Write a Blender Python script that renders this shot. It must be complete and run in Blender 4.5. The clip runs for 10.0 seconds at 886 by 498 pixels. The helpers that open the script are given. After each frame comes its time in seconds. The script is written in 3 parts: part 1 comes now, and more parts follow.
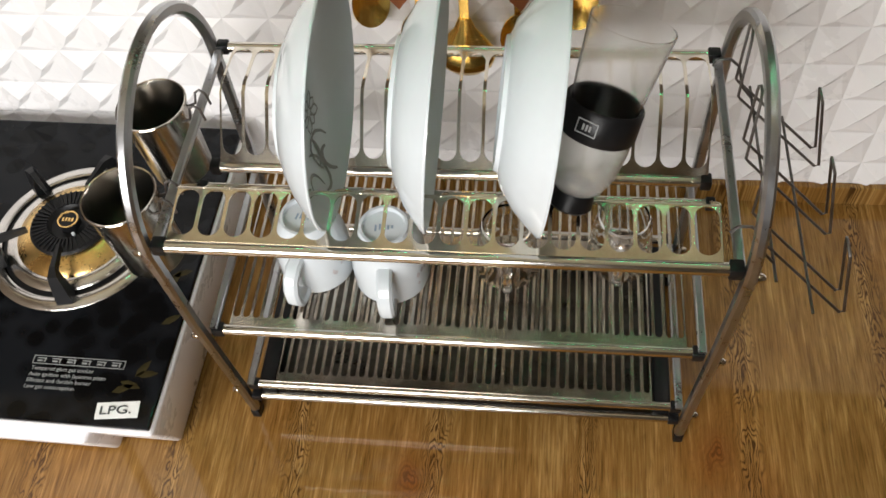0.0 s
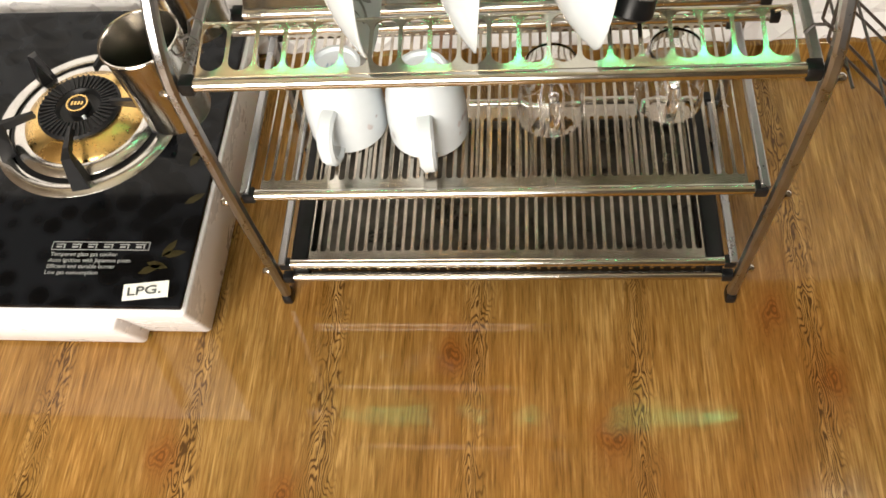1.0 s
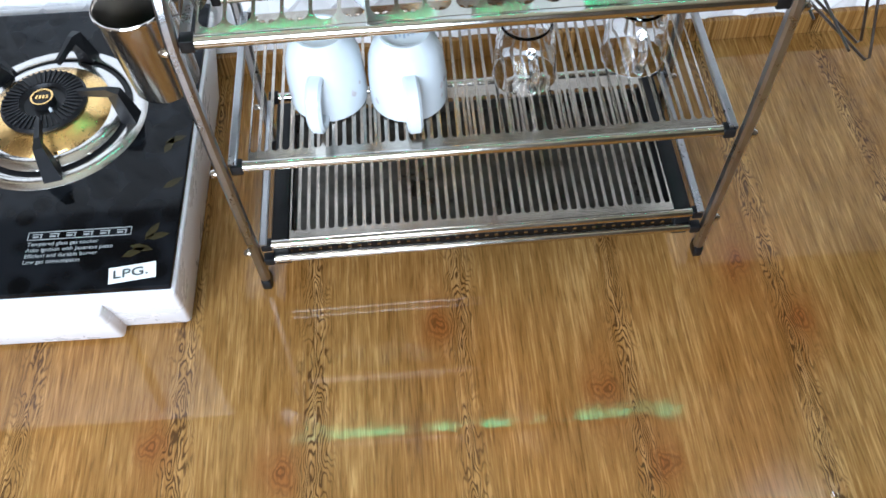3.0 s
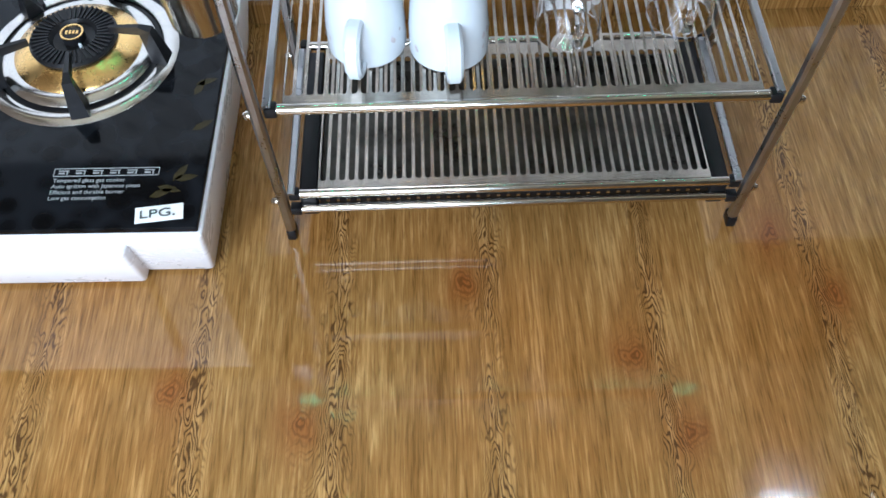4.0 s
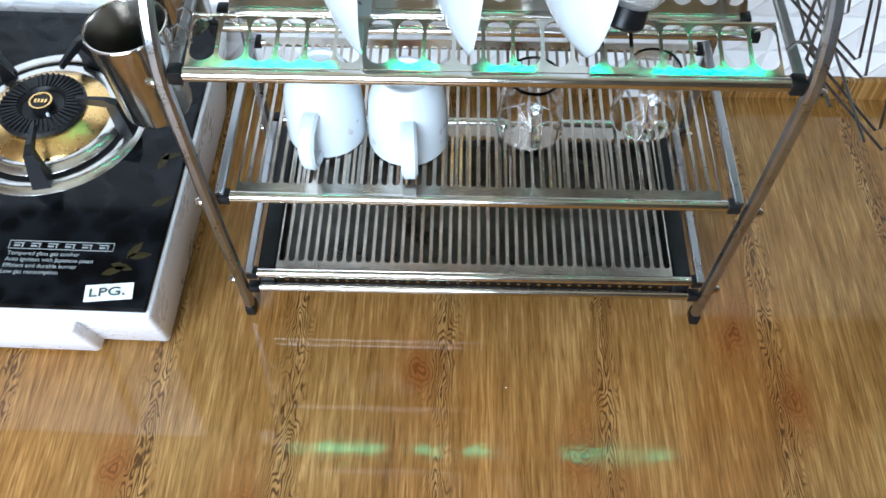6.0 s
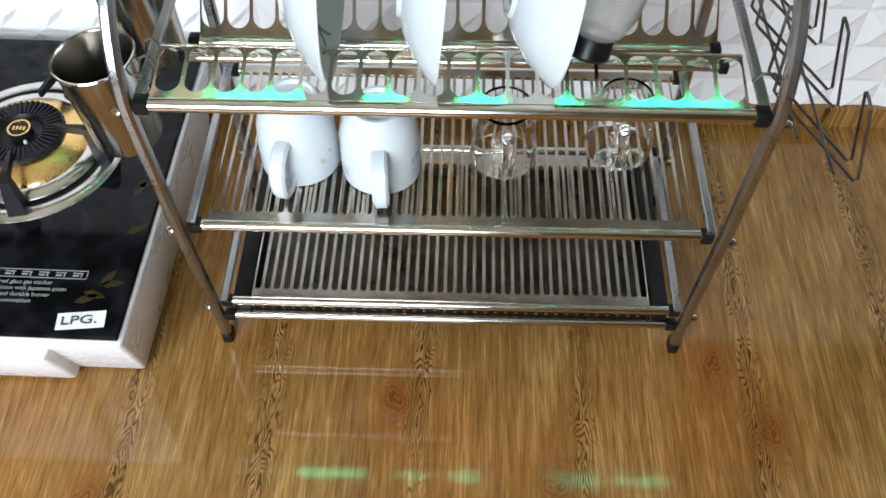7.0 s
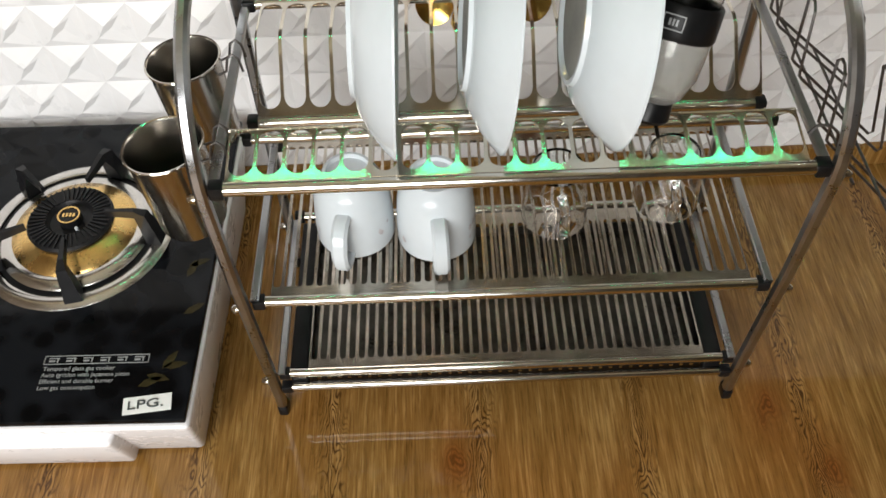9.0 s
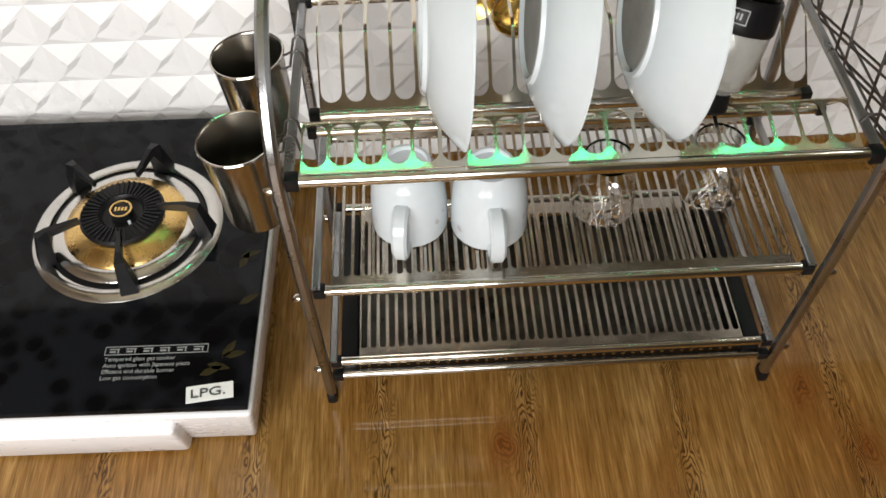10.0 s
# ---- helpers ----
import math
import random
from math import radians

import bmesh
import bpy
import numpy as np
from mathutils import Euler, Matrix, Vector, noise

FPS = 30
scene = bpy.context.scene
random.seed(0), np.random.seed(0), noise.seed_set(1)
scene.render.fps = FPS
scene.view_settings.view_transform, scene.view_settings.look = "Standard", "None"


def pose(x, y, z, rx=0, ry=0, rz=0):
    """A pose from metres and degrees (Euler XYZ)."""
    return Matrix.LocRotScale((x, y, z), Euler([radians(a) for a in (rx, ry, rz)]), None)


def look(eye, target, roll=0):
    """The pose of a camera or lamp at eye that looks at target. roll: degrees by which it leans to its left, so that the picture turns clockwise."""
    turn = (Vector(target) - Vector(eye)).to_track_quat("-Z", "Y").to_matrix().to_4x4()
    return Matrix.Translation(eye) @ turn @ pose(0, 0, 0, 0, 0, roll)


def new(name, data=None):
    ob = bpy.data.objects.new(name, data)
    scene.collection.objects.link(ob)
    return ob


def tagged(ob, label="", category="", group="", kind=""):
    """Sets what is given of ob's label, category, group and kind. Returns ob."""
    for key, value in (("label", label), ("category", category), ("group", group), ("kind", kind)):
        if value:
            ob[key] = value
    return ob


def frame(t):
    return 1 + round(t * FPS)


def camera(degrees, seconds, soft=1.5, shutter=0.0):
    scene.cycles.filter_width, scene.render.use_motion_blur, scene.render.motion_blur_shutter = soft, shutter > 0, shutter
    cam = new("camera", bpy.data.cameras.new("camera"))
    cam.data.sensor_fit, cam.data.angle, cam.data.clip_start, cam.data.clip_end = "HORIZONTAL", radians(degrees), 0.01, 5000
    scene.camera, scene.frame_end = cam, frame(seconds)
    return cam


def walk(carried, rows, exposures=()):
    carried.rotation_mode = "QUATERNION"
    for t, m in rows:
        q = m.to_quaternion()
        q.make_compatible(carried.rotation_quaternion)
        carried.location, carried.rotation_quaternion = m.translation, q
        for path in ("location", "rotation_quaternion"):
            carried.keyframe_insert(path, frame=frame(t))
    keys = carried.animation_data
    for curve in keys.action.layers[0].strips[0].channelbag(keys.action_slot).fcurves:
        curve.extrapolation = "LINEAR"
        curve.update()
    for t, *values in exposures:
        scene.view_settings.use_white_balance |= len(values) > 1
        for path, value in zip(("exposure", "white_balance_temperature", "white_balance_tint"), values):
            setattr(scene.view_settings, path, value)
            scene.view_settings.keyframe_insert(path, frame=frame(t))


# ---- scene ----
cam = camera(51.7, 10.0, 1.6)
PATH = [
    (0, (0.095, -0.485, 1.18), (-0.113, 0.642, -0.459), -6.3),
    (0.5, (0.102, -0.503, 1.117), (-0.122, 0.558, -0.563), -6.8),
    (1, (0.032, -0.561, 1.064), (-0.154, 0.503, -0.619), -8.8),
    (1.5, (-0.017, -0.611, 1.054), (-0.117, 0.47, -0.626), -7.9),
    (2, (-0.037, -0.647, 1.047), (-0.076, 0.48, -0.605), -6.5),
    (2.5, (-0.043, -0.654, 1.04), (-0.037, 0.491, -0.6), -4.8),
    (3, (-0.067, -0.659, 1.032), (-0.042, 0.495, -0.602), -3.4),
    (3.2, (-0.067, -0.655, 1.022), (-0.062, 0.459, -0.639), -4.0),
    (4.3, (-0.105, -0.669, 1.0), (-0.092, 0.443, -0.662), -0.6),
    (4.5, (-0.102, -0.657, 1.006), (-0.089, 0.452, -0.658), -0.5),
    (5, (-0.09, -0.651, 0.992), (-0.07, 0.459, -0.671), -0.3),
    (5.5, (-0.058, -0.614, 1.009), (-0.039, 0.504, -0.65), 0.1),
    (6, (-0.024, -0.596, 1.038), (-0.05, 0.56, -0.594), 0.1),
    (7.5, (0.029, -0.583, 1.044), (-0.02, 0.642, -0.536), -0.6),
    (8, (0.043, -0.581, 1.059), (0.002, 0.694, -0.482), -2.2),
    (8.5, (-0.009, -0.586, 1.057), (-0.042, 0.695, -0.478), -1.4),
    (9, (-0.068, -0.58, 1.065), (-0.077, 0.694, -0.477), -2.5),
    (9.5, (-0.128, -0.585, 1.065), (-0.134, 0.66, -0.5), -2.8),
    (10, (-0.15, -0.6, 1.085), (-0.122, 0.663, -0.465), -1.8),
]
EXPOSURES = [(0, -0.57, 6800, 10), (0.5, 0.05, 7100, 10), (1, -0.08, 7550, 10), (1.5, 0, 7500, 10), (2.5, -0.03, 6050, 7), (3, 0.0, 5350, 6), (4.5, -0.17, 5250, 6), (5.5, -0.06, 5100, 4), (6.2, 0.0, 5300, 3), (7.5, -0.56, 6200, 7), (9, -0.74, 6700, 8), (10, -0.75, 6800, 9)]
walk(cam, [(t, look(eye, target, roll)) for t, eye, target, roll in PATH], EXPOSURES)

# ---- world, lights, exposure ----
world = bpy.data.worlds.new("world")
scene.world = world
world.use_nodes = True
wn = world.node_tree.nodes
sky = wn.new("ShaderNodeTexSky")
sky.sky_type, sky.sun_disc = "NISHITA", False
sky.sun_elevation, sky.sun_rotation = radians(35), radians(200)
world.node_tree.links.new(sky.outputs[0], wn["Background"].inputs[0])
wn["Background"].inputs[1].default_value = 0.1


def area_lamp(name, m, sx, sy, watts, colour):
    data = bpy.data.lights.new(name, "AREA")
    data.shape, data.size, data.size_y, data.energy, data.color = "RECTANGLE", sx, sy, watts, colour
    ob = new(name, data)
    ob.matrix_world = m
    return ob


ROOM = dict(x0=-1.75, x1=1.7, y0=-1.8, y1=0.46, z1=2.4)
# daylight through the window in the south wall, and the small lamp under the ceiling
area_lamp("window_light", look((-0.74, -1.74, 1.16), (-0.84, 0.2, 0.42)), 1.5, 1.1, 108, (0.97, 0.98, 1.0))
area_lamp("panel_light", look((1.13, 0.36, 2.30), (1.13, 0.30, 0)), 0.10, 0.10, 0.1, (0.95, 0.98, 1.0))


# ---- materials ----
def material(name, colour=(0.5, 0.5, 0.5), rough=0.5, metal=0.0, spec=0.5):
    m = bpy.data.materials.new(name)
    m.use_nodes = True
    b = m.node_tree.nodes["Principled BSDF"]
    b.inputs["Base Color"].default_value = (*colour, 1)
    b.inputs["Roughness"].default_value = rough
    b.inputs["Metallic"].default_value = metal
    b.inputs["Specular IOR Level"].default_value = spec
    return m, m.node_tree.nodes, m.node_tree.links, b


def noise_node(nodes, links, scale, detail=3.0, stretch=(1, 1, 1), coords="Object"):
    tc, mp, nz = nodes.new("ShaderNodeTexCoord"), nodes.new("ShaderNodeMapping"), nodes.new("ShaderNodeTexNoise")
    mp.inputs["Scale"].default_value = stretch
    nz.inputs["Scale"].default_value, nz.inputs["Detail"].default_value = scale, detail
    links.new(tc.outputs[coords], mp.inputs[0])
    links.new(mp.outputs[0], nz.inputs["Vector"])
    return nz


def ramp_node(nodes, links, source, stops):
    r = nodes.new("ShaderNodeValToRGB")
    while len(r.color_ramp.elements) < len(stops):
        r.color_ramp.elements.new(0.5)
    for e, (p, c) in zip(r.color_ramp.elements, stops):
        e.position, e.color = p, (*c, 1) if len(c) == 3 else c
    links.new(source, r.inputs[0])
    return r


def bump_node(nodes, links, source, b, strength, distance):
    bp = nodes.new("ShaderNodeBump")
    bp.inputs["Strength"].default_value, bp.inputs["Distance"].default_value = strength, distance
    links.new(source, bp.inputs["Height"])
    links.new(bp.outputs[0], b.inputs["Normal"])


def worn(name, colour, rough, metal=0.0, vary=0.15, scale=20, spec=0.5, stretch=(1, 1, 1), bump=0.05):
    """A surface with two scales of variation in colour and gloss."""
    m, n, l, b = material(name, colour, rough, metal, spec)
    nz, fine = noise_node(n, l, scale, 4, stretch), noise_node(n, l, scale * 9, 3, stretch)
    add = n.new("ShaderNodeMath")
    add.operation = "MULTIPLY_ADD"
    add.inputs[1].default_value = 0.4
    l.new(fine.outputs["Fac"], add.inputs[0])
    l.new(nz.outputs["Fac"], add.inputs[2])
    lo = tuple(c * (1 - vary) for c in colour)
    hi = tuple(min(1, c * (1 + vary)) for c in colour)
    l.new(ramp_node(n, l, add.outputs[0], [(0.45, lo), (0.95, hi)]).outputs[0], b.inputs["Base Color"])
    rr = ramp_node(n, l, add.outputs[0], [(0.4, (rough * 0.75,) * 3), (0.95, (min(1, rough * 1.3),) * 3)])
    l.new(rr.outputs[0], b.inputs["Roughness"])
    bump_node(n, l, add.outputs[0], b, bump, 0.001)
    return m


STEEL = worn("polished_steel", (0.61, 0.575, 0.52), 0.13, 1.0, 0.12, 30)
STEEL_SHEET = worn("stamped_steel_sheet", (0.62, 0.575, 0.49), 0.13, 1.0, 0.15, 25)
STEEL_FRAME = worn("steel_tube", (0.38, 0.385, 0.395), 0.30, 1.0, 0.12, 30)
STEEL_CUP = worn("brushed_steel_cup", (0.49, 0.465, 0.43), 0.20, 1.0, 0.12, 14, stretch=(3, 3, 0.3))
WIRE = worn("dull_wire", (0.15, 0.14, 0.135), 0.4, 1.0, 0.2, 40)
SHELF_STEEL = worn("dull_slotted_steel", (0.47, 0.43, 0.375), 0.20, 1.0, 0.36, 14)
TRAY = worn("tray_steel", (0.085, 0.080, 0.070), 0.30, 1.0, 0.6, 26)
BLACK_PLASTIC = worn("black_plastic", (0.006, 0.006, 0.0065), 0.36, 0, 0.3, 50, spec=0.22)
BLACK_IRON = worn("black_enamel_iron", (0.008, 0.008, 0.009), 0.40, 0, 0.3, 60, spec=0.25)
PORCELAIN = worn("white_glazed_porcelain", (0.56, 0.605, 0.635), 0.1, 0, 0.03, 12)
# grey of the recessed disc inside each plate's foot ring
BASE_GREY = worn("grey_plate_base", (0.30, 0.29, 0.27), 0.6, 0, 0.25, 30)
OLIVE = worn("dull_olive_print", (0.030, 0.024, 0.009), 0.3, 0, 0.4, 60, spec=0.12)
PRINT_FAINT = worn("faint_pink_print", (0.48, 0.45, 0.46), 0.2, 0, 0.2, 60)
STAMP = worn("blue_grey_stamp", (0.22, 0.29, 0.38), 0.3, 0, 0.3, 60)
PRINT_GREY = worn("grey_floral_print", (0.22, 0.22, 0.22), 0.2, 0, 0.3, 60)
WHITE_BODY = worn("white_enamel_body", (0.80, 0.79, 0.80), 0.28, 0, 0.04, 10)
BRASS = worn("brass", (0.78, 0.52, 0.20), 0.26, 1.0, 0.18, 30)
GOLD = worn("gold_plated_steel", (0.80, 0.53, 0.14), 0.16, 1.0, 0.12, 25)
PAN_STEEL = worn("drip_pan_steel", (0.62, 0.60, 0.57), 0.2, 1.0, 0.12, 25)
STICKER = worn("white_sticker", (0.78, 0.80, 0.78), 0.4, 0, 0.05, 40)
INK = worn("dark_ink", (0.05, 0.06, 0.06), 0.5, 0, 0.2, 60)
PRINT = worn("pale_print", (0.27, 0.28, 0.28), 0.4, 0, 0.2, 80)
WOOD_RED = worn("reddish_wood", (0.26, 0.085, 0.03), 0.45, 0, 0.3, 18, stretch=(4, 4, 0.5))
PLASTER = worn("tan_plaster", (0.17, 0.13, 0.095), 0.8, 0, 0.06, 4)
CEIL = worn("ceiling_paint", (0.66, 0.61, 0.50), 0.85, 0, 0.04, 3)
# colours of two unseen wall bands, chosen for what the rack steel mirrors
BEIGE_BACKING = worn("beige_reflection_backing", (0.50, 0.42, 0.28), 0.75, 0, 0.06, 4)
DARK_BACKING = worn("dark_reflection_backing", (0.055, 0.038, 0.026), 0.7, 0, 0.15, 5)
PANEL_WALL = worn("white_relief_panel", (0.84, 0.83, 0.83), 0.3, 0, 0.03, 6, bump=0.02)


def glass(name, tint=(0.96, 0.97, 0.97), rough=0.02):
    m, n, l, b = material(name, tint, rough)
    b.inputs["Transmission Weight"].default_value = 1.0
    b.inputs["IOR"].default_value = 1.45
    nz = noise_node(n, l, 60, 2)
    bump_node(n, l, nz.outputs["Fac"], b, 0.05, 0.001)
    return m


CLEAR = glass("clear_glass")
CLEAR.node_tree.nodes["Principled BSDF"].inputs["Base Color"].default_value = (0.99, 0.995, 0.995, 1)
MILKY = glass("cloudy_plastic", (0.86, 0.86, 0.84), 0.16)
MILKY.node_tree.nodes["Principled BSDF"].inputs["Transmission Weight"].default_value = 0.84
THIN_PLASTIC = glass("thin_clear_plastic", (0.985, 0.985, 0.98), 0.22)
THIN_PLASTIC.node_tree.nodes["Principled BSDF"].inputs["IOR"].default_value = 1.12


def glow(name, colour, strength):
    m, n, l, b = material(name, colour, 0.4)
    b.inputs["Emission Color"].default_value = (*colour, 1)
    b.inputs["Emission Strength"].default_value = strength
    return m


GREEN_GLOW = glow("green_led", (0.02, 0.9, 0.42), 37)
LAMP_GLOW = glow("lamp_diffuser", (0.93, 0.97, 1.0), 110)


def black_glass():
    """Black toughened glass with a faint printed leaf pattern."""
    m, n, l, b = material("black_glass", (0.012, 0.013, 0.015), 0.06, spec=0.14)
    vo = n.new("ShaderNodeTexVoronoi")
    vo.inputs["Scale"].default_value = 34
    tc = n.new("ShaderNodeTexCoord")
    l.new(tc.outputs["Object"], vo.inputs["Vector"])
    nz = noise_node(n, l, 9, 2)
    mul = n.new("ShaderNodeMath")
    mul.operation = "MULTIPLY"
    l.new(vo.outputs["Distance"], mul.inputs[0])
    l.new(nz.outputs["Fac"], mul.inputs[1])
    r = ramp_node(n, l, mul.outputs[0], [(0.16, (0.002, 0.0022, 0.0025)), (0.36, (0.008, 0.009, 0.011))])
    l.new(r.outputs[0], b.inputs["Base Color"])
    fine = noise_node(n, l, 140, 3)
    l.new(ramp_node(n, l, fine.outputs["Fac"], [(0.3, (0.05,) * 3), (0.8, (0.12,) * 3)]).outputs[0], b.inputs["Roughness"])
    return m


BLACK_GLASS = black_glass()

KNOTS = [(-0.066, -0.048), (0.133, -0.162), (0.340, 0.010), (-0.269, -0.235), (-0.424, -0.190), (0.40, -0.082), (0.187, -0.258)]
FLAMES = [-0.588, -0.392, -0.231, -0.034, 0.173, 0.385, 0.58]


def wood_vinyl():
    """Printed oak vinyl: fine grain along y, contour figure in bands and ring knots with reddish halos."""
    m, n, l, b = material("wood_print_vinyl", (0.3, 0.15, 0.05), 0.25, spec=0.34)

    def math(op, a, c=None, d=None):
        q = n.new("ShaderNodeMath")
        q.operation = op
        for i, v in enumerate((a, c, d)):
            if v is None:
                continue
            if isinstance(v, (int, float)):
                q.inputs[i].default_value = v
            else:
                l.new(v, q.inputs[i])
        return q.outputs[0]

    def blend(factor, first, second, kind="MIX"):
        q = n.new("ShaderNodeMix")
        q.data_type, q.blend_type = "RGBA", kind
        for i, v in ((0, factor), (6, first), (7, second)):
            if isinstance(v, (int, float, tuple)):
                q.inputs[i].default_value = v
            else:
                l.new(v, q.inputs[i])
        return q.outputs[2]

    tc, sep = n.new("ShaderNodeTexCoord"), n.new("ShaderNodeSeparateXYZ")
    l.new(tc.outputs["Object"], sep.inputs[0])
    x, y = sep.outputs[0], sep.outputs[1]
    wob = noise_node(n, l, 1.0, 2, (7, 2.0, 1))
    wob2 = noise_node(n, l, 1.0, 3, (45, 16, 1))
    shift = math("MULTIPLY_ADD", wob.outputs["Fac"], 0.06, math("SUBTRACT", x, 0.03))
    near = None
    for fx in FLAMES:
        dx = math("ABSOLUTE", math("SUBTRACT", shift, fx))
        near = dx if near is None else math("MINIMUM", near, dx)
    # contour lines that close into loops inside a band and run straight beside it
    hills = noise_node(n, l, 1.0, 2.5, (38, 11, 1))
    cycles = math("MULTIPLY_ADD", hills.outputs["Fac"], 15.0, math("MULTIPLY_ADD", near, 210.0, math("MULTIPLY", y, 26.0)))
    rings = math("MULTIPLY_ADD", math("SINE", math("MULTIPLY", cycles, 6.283)), 0.5, 0.5)
    fade = noise_node(n, l, 1.0, 3, (5, 9, 1))
    band = math("POWER", 2.718, math("MULTIPLY", math("POWER", math("DIVIDE", near, 0.0165), 2.0), -1.0))
    band = math("MULTIPLY", band, math("MINIMUM", math("MAXIMUM", math("MULTIPLY_ADD", fade.outputs["Fac"], 5.0, -1.3), 0.45), 1.0))
    mask, halo, knot_rings = None, None, None
    for kx, ky in KNOTS:
        dx = math("MULTIPLY_ADD", math("SUBTRACT", wob2.outputs["Fac"], 0.5), 0.042, math("SUBTRACT", x, kx))
        dy = math("DIVIDE", math("MULTIPLY_ADD", math("SUBTRACT", wob2.outputs["Color"], 0.5), 0.050, math("SUBTRACT", y, ky)), 1.15)
        d2 = math("MULTIPLY_ADD", dx, dx, math("MULTIPLY", dy, dy))
        g = math("POWER", 2.718, math("MULTIPLY", d2, -3400.0))
        wide = math("POWER", 2.718, math("MULTIPLY", math("MULTIPLY_ADD", dx, dx, math("MULTIPLY", math("MULTIPLY", dy, dy), 0.28)), -1100.0))
        ring = math("MULTIPLY", g, math("MULTIPLY_ADD", math("SINE", math("MULTIPLY", math("SQRT", d2), 950.0)), -0.33, 0.36))
        mask = g if mask is None else math("ADD", mask, g)
        halo = wide if halo is None else math("ADD", halo, wide)
        knot_rings = ring if knot_rings is None else math("ADD", knot_rings, ring)
    halo = math("MINIMUM", halo, 1.0)
    fine_mask = noise_node(n, l, 1.0, 2, (160, 60, 1))
    figure = math("MINIMUM", math("MULTIPLY_ADD", halo, 0.28, band), 1.0)
    lines = math("MAXIMUM", math("MULTIPLY", math("MULTIPLY", math("POWER", rings, 2.4), math("MULTIPLY_ADD", fine_mask.outputs["Fac"], 2.5, -0.08)), figure), knot_rings)
    fine = noise_node(n, l, 1.0, 4, (400, 17, 1))
    mid = noise_node(n, l, 1.0, 4, (120, 7.5, 1))
    broad = noise_node(n, l, 1.0, 3, (13, 3.5, 1))
    fine.inputs["Distortion"].default_value = 0.4
    mid.inputs["Distortion"].default_value = 0.7
    broad.inputs["Distortion"].default_value = 0.6
    tone = math("MULTIPLY_ADD", fine.outputs["Fac"], 0.48, math("MULTIPLY", mid.outputs["Fac"], 0.52))
    tone = math("MULTIPLY_ADD", math("SUBTRACT", broad.outputs["Fac"], 0.5), 0.34, tone)
    tone = math("MULTIPLY_ADD", band, 0.08, tone)
    col = ramp_node(n, l, tone, [(0.31, (0.128, 0.063, 0.0140)), (0.43, (0.200, 0.102, 0.026)), (0.55, (0.261, 0.143, 0.041)), (0.70, (0.42, 0.252, 0.090))])
    pore = noise_node(n, l, 1.0, 3, (480, 26, 1))
    pores = ramp_node(n, l, pore.outputs["Fac"], [(0.34, (0.36, 0.33, 0.32)), (0.47, (1.0, 1.0, 1.0))])
    grain = blend(0.5, col.outputs[0], pores.outputs[0], "MULTIPLY")
    patch = noise_node(n, l, 1.0, 2, (4.5, 2.2, 1))
    ruddy = ramp_node(n, l, patch.outputs["Fac"], [(0.42, (1.0, 1.0, 1.0)), (0.66, (1.0, 0.87, 0.74))])
    grain = blend(1.0, grain, ruddy.outputs[0], "MULTIPLY")
    grain = blend(math("MULTIPLY", halo, 0.68), grain, (0.215, 0.082, 0.018, 1))
    grain = blend(math("MULTIPLY", math("MINIMUM", mask, 1.0), 0.55), grain, (0.24, 0.068, 0.013, 1))
    grain = blend(math("MINIMUM", math("MULTIPLY", lines, 1.05), 0.92), grain, (0.050, 0.021, 0.006, 1))
    l.new(grain, b.inputs["Base Color"])
    smear = noise_node(n, l, 7, 4)
    l.new(ramp_node(n, l, smear.outputs["Fac"], [(0.3, (0.045,) * 3), (0.75, (0.09,) * 3)]).outputs[0], b.inputs["Roughness"])
    bump_node(n, l, math("ADD", math("MULTIPLY", wob2.outputs["Fac"], 1.5), math("ADD", fine.outputs["Fac"], lines)), b, 0.08, 0.0006)
    return m


VINYL = wood_vinyl()


# ---- mesh helpers ----
def mesh_object(name, bm, mat, smooth=False):
    bmesh.ops.recalc_face_normals(bm, faces=bm.faces)
    me = bpy.data.meshes.new(name)
    bm.to_mesh(me)
    bm.free()
    me.materials.append(mat)
    if smooth:
        me.polygons.foreach_set("use_smooth", [True] * len(me.polygons))
        me.set_sharp_from_angle(angle=radians(40))
    return new(name, me)


def part(name, bm, mat, parent, label="", smooth=True):
    ob = mesh_object(name, bm, mat, smooth)
    ob.parent = parent
    if label:
        tagged(ob, label)
    return ob


def thing(name, label, category, group="", at=(0, 0, 0)):
    ob = new(name)
    ob.empty_display_size = 0.02
    ob.location = at
    return tagged(ob, label, category, group)


def box(bm, c, s, bevel=0.0, m=None):
    r = bmesh.ops.create_cube(bm, size=1.0)
    vs = r["verts"]
    bmesh.ops.scale(bm, vec=s, verts=vs)
    bmesh.ops.translate(bm, vec=c, verts=vs)
    if bevel:
        es = list({e for v in vs for e in v.link_edges})
        rr = bmesh.ops.bevel(bm, geom=es, offset=bevel, segments=2, affect="EDGES", profile=0.5)
        vs = [v for v in rr["verts"]]
    if m:
        bmesh.ops.transform(bm, matrix=m, verts=vs)
    return bm


